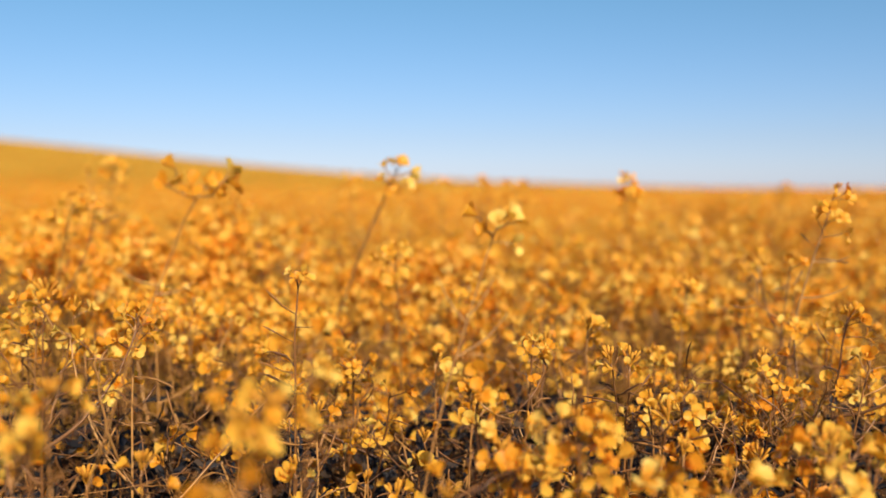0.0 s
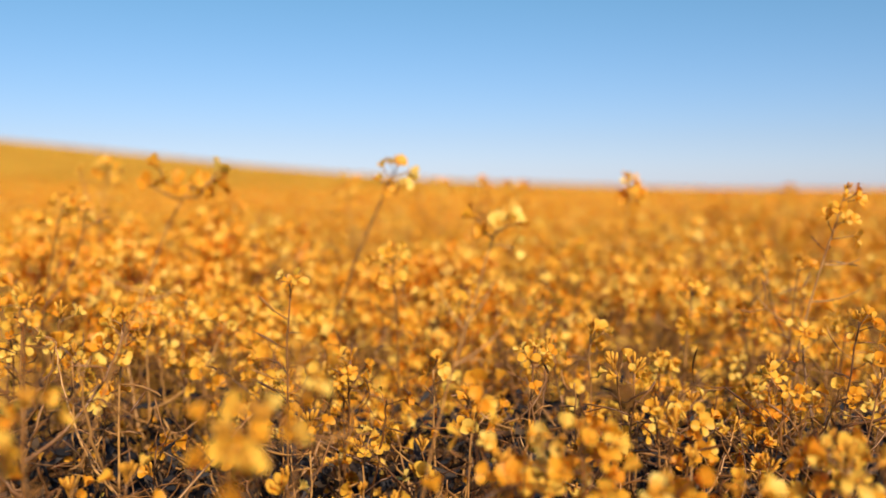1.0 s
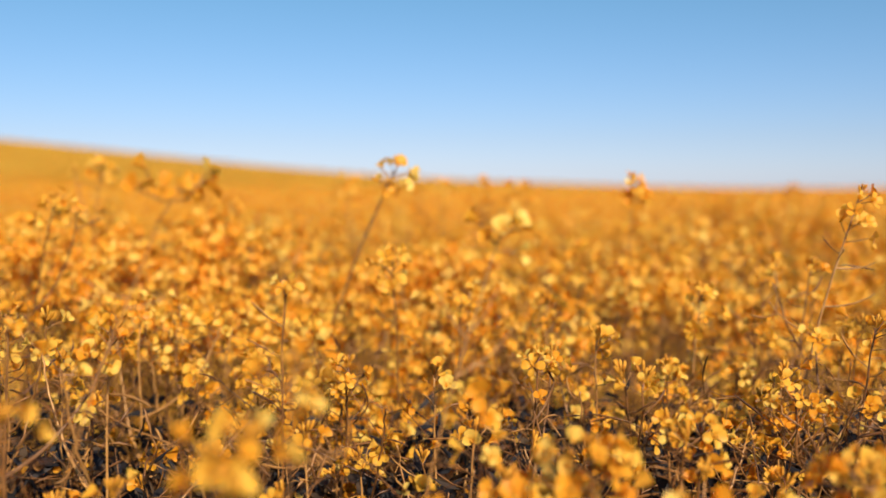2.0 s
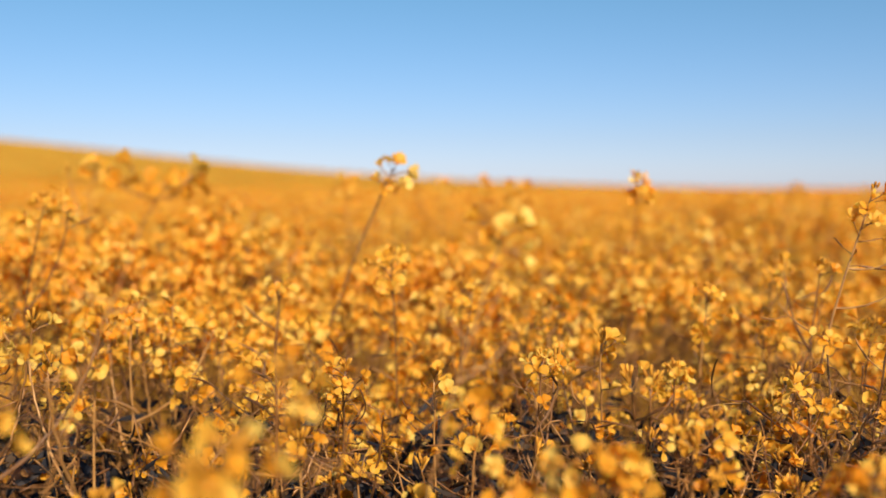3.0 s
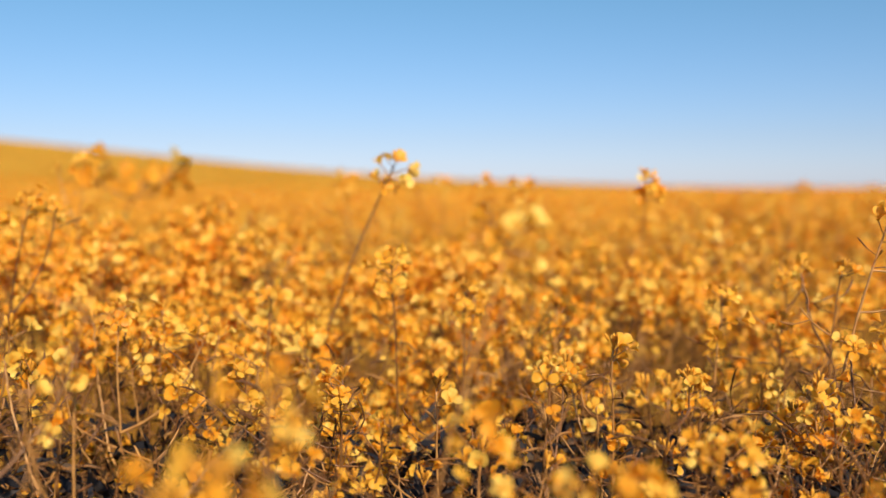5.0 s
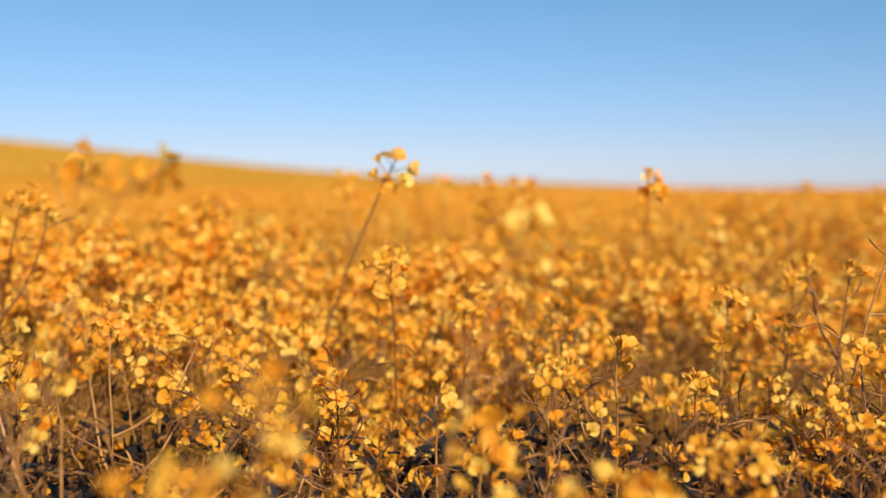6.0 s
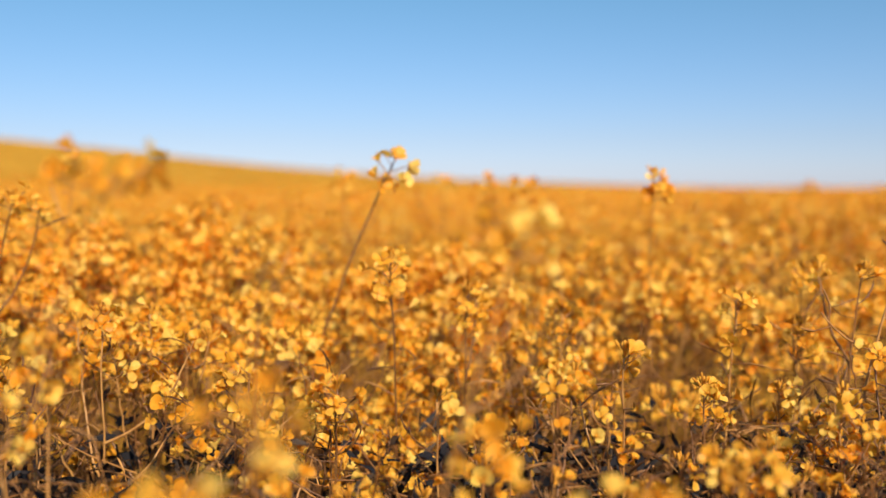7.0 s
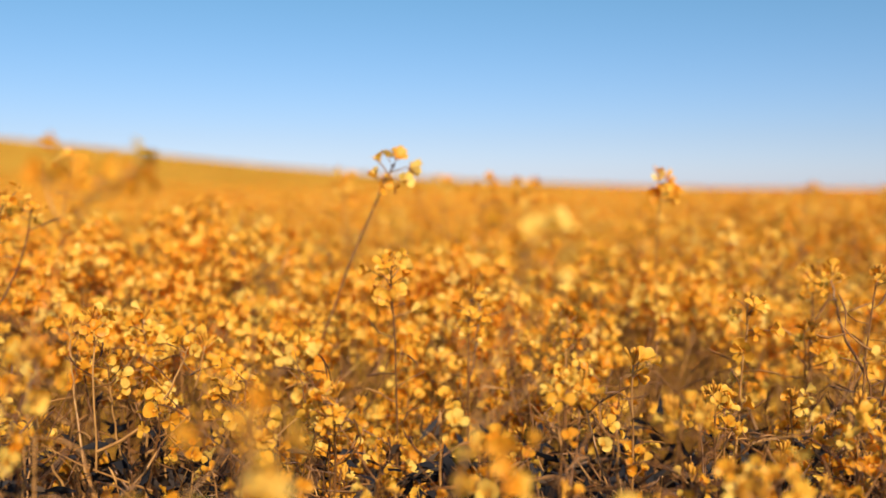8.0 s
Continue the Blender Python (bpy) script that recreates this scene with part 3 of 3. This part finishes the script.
# ---- the crop between and behind them ----
def clear_of_path(x, y, z):
    """Keeps the crop out of the camera's way and out of its near view."""
    if abs(x - 0.073) < 0.16 and -0.3 < y < 0.3:
        return min(z, 0.80)
    if 0.3 <= y < 0.62 and abs(x - 0.073) < 0.55 * (y + 0.1) + 0.06:
        return min(z, 1.072 - 0.335 * (y - 0.02) - 0.035)
    return z


def crop_height(x, y):
    """Mean height of the flowering tops: a little more behind the plane of focus, and most towards the left."""
    return 0.84 + 0.07 * smooth(1.1, 1.5, y) - 0.04 * smooth(0.0, -0.1, x) * smooth(1.08, 0.98, y) + 0.055 * smooth(0.0, -0.3, x) * smooth(0.95, 1.15, y) * smooth(3.0, 2.0, y) - 0.055 * smooth(-0.1, 0.1, x) * smooth(0.8, 0.6, x) * smooth(1.0, 1.1, y) * smooth(1.6, 1.25, y) + 0.012 * smooth(0.15, 0.5, x) * smooth(1.5, 2.0, y) * smooth(7, 4, y) + 0.05 * noise.noise((x * 2.1, y * 2.1, 5.0)) + 0.09 * noise.noise((x * 1.1, y * 0.8, 7.0)) * smooth(1.6, 3.5, y) + 0.03 * noise.noise((x * 6, y * 6, 9.0))


def sparse(x, y):
    """Thin spots in the crop, where one looks down between the stalks."""
    return any(math.hypot(x - a, y - b) < r for a, b, r in ((-0.18, 0.80, 0.14), (-0.34, 0.84, 0.12), (-0.40, 0.70, 0.12), (0.12, 0.76, 0.08), (-0.24, 0.64, 0.14), (-0.02, 0.64, 0.06), (0.33, 0.75, 0.06), (0.25, 0.80, 0.07), (0.42, 0.70, 0.10), (0.13, 0.89, 0.08), (0.27, 0.93, 0.10), (0.41, 0.86, 0.09), (0.02, 0.98, 0.06), (-0.27, 0.96, 0.09), (-0.12, 0.93, 0.06), (-0.22, 1.09, 0.08), (-0.35, 1.0, 0.10), (-0.47, 0.95, 0.12), (-0.42, 1.10, 0.10), (-0.14, 1.03, 0.06)))


close_crop, mid_crop, far_crop = Heap(), Heap(), Heap()
rng = random.Random(21)
singles = 0
for i in range(640):   # round and just behind the plane of focus
    y = rng.uniform(0.2, 1.75) if i < 520 else rng.uniform(1.05, 1.7)
    half = 0.58 * y + 0.22
    x = 0.073 + (rng.uniform(-half, half) if i < 520 else rng.uniform(-0.65, 0.1))
    gap = noise.noise((x * 6, y * 6, 30.0))
    if y < 1.0 and gap < 0.2 or y < 1.35 and x < 0.1 and gap < -0.12:
        continue   # gaps through which the shaded stalks show
    z = crop_height(x, y) + rng.triangular(-0.05, 0.06, 0.0)
    z = clear_of_path(x, y, z)
    rim = 0.98 + 0.10 * smooth(-0.05, 0.1, x)   # the thin stretch reaches farther on the right
    if y < rim and rng.random() < (0.7 if sparse(x, y) else 0.55 if x < 0 else 0.4):
        continue
    dry = sparse(x, y) or y < 0.76 or y < rim and rng.random() < 0.75
    if sparse(x, y):
        z -= 0.09
    poor = 0.05 < x < 0.75 and rim <= y < 1.3   # plants gone over, just behind the thin stretch
    plan = plant_plan(rng, x, y, z, rng.uniform(-0.25, 0.25), rng.uniform(-0.25, 0.25), flowers=rng.randint(0, 2) if dry else rng.randint(3, 7) if poor else rng.randint(5, 9) if y < 1.1 else rng.randint(7, 12) if y < 1.4 else rng.randint(11, 16),
                      pods=rng.randint(5, 11) if dry else 6 if poor else 3 if y < 1.1 else 0, branches=3 if y < 1.1 else 2, low_flowers=1 if dry else 2 if poor else 3 if y < 1.1 else 2 if y < 1.35 else 5,
                      bud=y < 1.1, thick=1.0 if y < 1.1 else 0.6, size=1.0 if y < 1.1 else 1.15)
    if not dry and 0.75 < y < 1.2 and abs(x - 0.073) < 0.5 * y + 0.05 and singles < 30:
        singles += 1
        grow("short golden rapeseed plant amid the crop", plan, petals=False)
    else:
        grow_into(close_crop, plan)
SHADE_LEAVES = [close_crop.take(shade_leaf_geo(60 + i)) for i in range(16)]
for i in range(360):   # bare twigs and fallen stalks caught among the stems
    y = rng.uniform(0.48, 1.08)
    x = 0.073 + rng.uniform(-1, 1) * (0.5 * y + 0.12)
    if i % 2 and not sparse(x, y):
        continue
    z, a, up, n = rng.uniform(0.66, 0.82), rng.uniform(0, 6.28), rng.uniform(-0.2, 1.5), rng.uniform(0.05, 0.20)
    foot = Vector((x, y, min(z, clear_of_path(x, y, 2) - 0.06)))
    tip = foot + n * unit((math.cos(a), math.sin(a), up))
    tip.z = min(tip.z, clear_of_path(tip.x, tip.y, 0.90))
    twig = Stalk(foot, foot.lerp(tip, 0.5) + Vector((rng.uniform(-0.02, 0.02), rng.uniform(-0.02, 0.02), -0.01)), tip, rng.uniform(0.0007, 0.0016), 0.0004, 0.0014, rng)
    stalks = [("twig", twig)]
    if rng.random() < 0.6:   # a fork
        p, d = twig.at(n * rng.uniform(0.3, 0.7))
        b = rng.uniform(0, 6.28)
        end = p + 0.4 * n * unit((math.cos(b), math.sin(b), rng.uniform(0.2, 1.4)))
        stalks.append(("twig", Stalk(p, p.lerp(end, 0.5), end, 0.0008, 0.0004, 0.0006, rng)))
    grow_into(close_crop, (foot, stalks, raceme(rng, twig, 0, rng.randint(0, 5), 1.0, False)))
for i in range(9000):   # near-black lower leaves, added to darken the gaps as shade would
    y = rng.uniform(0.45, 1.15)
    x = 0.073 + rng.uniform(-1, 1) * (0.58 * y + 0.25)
    close_crop.add(rng.choice(SHADE_LEAVES), pose(x, y, rng.triangular(0.66, 0.838, 0.80) if x > 0.05 and y > 0.76 or y > 0.76 and sparse(x, y) else rng.triangular(0.62, 0.812, 0.775) if 0.5 < y < 1.02 else rng.triangular(0.55, 0.77, 0.72), rng.uniform(-70, 70), rng.uniform(-60, 60), rng.uniform(0, 360)) @ Matrix.Scale(0.45 + 0.55 * smooth(0.55, 0.85, y), 4))
for i in range(2900):   # to seven metres ahead
    y = 1.55 + 5.4 * rng.random() ** 0.66
    x = 0.073 + rng.uniform(-1 if i < 2100 else 0.05, 1) * (0.52 * y + 0.3)
    z = crop_height(x, y) + rng.triangular(-0.08, 0.09, 0.0) + (rng.uniform(0, 0.09) if rng.random() < 0.06 else 0) - (0.035 if i >= 2450 else 0)
    plan = plant_plan(rng, x, y, z, rng.uniform(-0.2, 0.2), rng.uniform(-0.2, 0.2), flowers=rng.randint(11, 17), pods=0, branches=2, low_flowers=7, thick=0.6, size=1.12)
    grow_into(mid_crop, plan, skip_small=True)


# flower heads farther out, made coarser with distance
def head_geo(seed, n):
    g, r = Geo(), random.Random(seed)
    for k in range(n):
        c = Vector((r.gauss(0, 0.022), r.gauss(0, 0.022), r.uniform(-0.09, 0.01)))
        for q in range(2):
            m = Matrix.Translation(c) @ Euler((r.uniform(-1.2, 1.2), r.uniform(-1.2, 1.2), r.uniform(0, 6))).to_matrix().to_4x4()
            s = r.uniform(0.008, 0.012)
            g.add([m @ Vector(p) for p in ((-s, -0.5 * s, 0.2 * s), (0.3 * s, -s, 0), (s, 0.4 * s, 0.3 * s), (-0.2 * s, s, 0))], [(0, 1, 2, 3)], 0)
    return g


HEADS = [close_crop.take(head_geo(300 + i, 6)) for i in range(12)]
for i in range(7600):   # beside and behind the camera
    r, a = 5.8 * rng.random() ** 0.5, rng.uniform(-math.pi, math.pi)
    x, y = r * math.sin(a), r * math.cos(a)
    if (y > 0.15 and abs(x - 0.073) < 0.56 * y + 0.2) or math.hypot(x - 0.073, y - 0.03) < 0.3:
        continue
    z = crop_height(x, y) + rng.triangular(-0.08, 0.05, 0.0)
    g = Geo()
    g.tube([(x + rng.uniform(-0.04, 0.04), y + rng.uniform(-0.04, 0.04), 0.0), (x, y, 0.6 * z), (x, y, z)], [0.003, 0.002, 0.001], 1, 3)
    mid_crop.add(mid_crop.take(fan(g)), Matrix())
    for k in range(3):
        m = Matrix.Translation((x + rng.uniform(-0.05, 0.05) * k, y + rng.uniform(-0.05, 0.05) * k, z - 0.03 * k))
        mid_crop.add(rng.choice(HEADS), m @ Matrix.Rotation(rng.uniform(0, 6), 4, "Z") @ Matrix.Scale(1.25, 4))
close_crop.make("rapeseed_undergrowth", "tangle of golden rapeseed flowers and dry brown stalks", "crop")
mid_crop.make("rapeseed_crop", "dense golden rapeseed crop in full bloom", "crop")


for i in range(23000):
    u = rng.random()
    y = 5.6 * (34 / 5.6) ** u
    x = rng.uniform(-1, 1) * (0.54 * y + 0.5)
    if noise.noise((x * 1.4, y * 0.9, 50)) < -0.18:
        continue
    s = 1.0 + 0.055 * (y - 5)
    z = land(x, y) + crop_height(x, y) + rng.triangular(-0.09, 0.08, -0.02)
    far_crop.add(rng.choice(HEADS), Matrix.Translation((x, y, z)) @ Matrix.Rotation(rng.uniform(0, 6), 4, "Z") @ Matrix.Diagonal((s, s, min(s, 1.6), 1)))
for i in range(7000):
    u = rng.random()
    y = 30 * (165 / 30) ** u
    x = rng.uniform(-1, 1) * (0.54 * y + 1)
    s = 2.4 + 0.045 * (y - 30)
    z = land(x, y) + crop_height(x, y) + rng.uniform(-0.08, 0.02)
    far_crop.add(rng.choice(HEADS), Matrix.Translation((x, y, z)) @ Matrix.Rotation(rng.uniform(0, 6), 4, "Z") @ Matrix.Diagonal((s, s, 1.5, 1)))
far_crop.make("rapeseed_field", "distant golden rapeseed field rising to a low hill", "field")


def canopy_z(x, y):
    r = math.hypot(x, y)
    d = smooth(3.7, 7.5, r)
    return land(x, y) + 0.06 + 0.71 * d + 0.09 * noise.noise((x * 1.1, y * 0.8, 7.0)) * smooth(60, 25, r) + 0.05 * noise.noise((x * 1.3, y * 1.3, 1)) * smooth(80, 20, r) + 0.04 * noise.noise((x * 4, y * 4, 2)) * smooth(40, 10, r)


canopy = grid_mesh("flower_canopy", CANOPY, canopy_z, [3.7 * 1.045 ** i for i in range(115)], 300)
tagged(canopy, "continuous golden canopy of the rapeseed field", "field", kind="stuff")
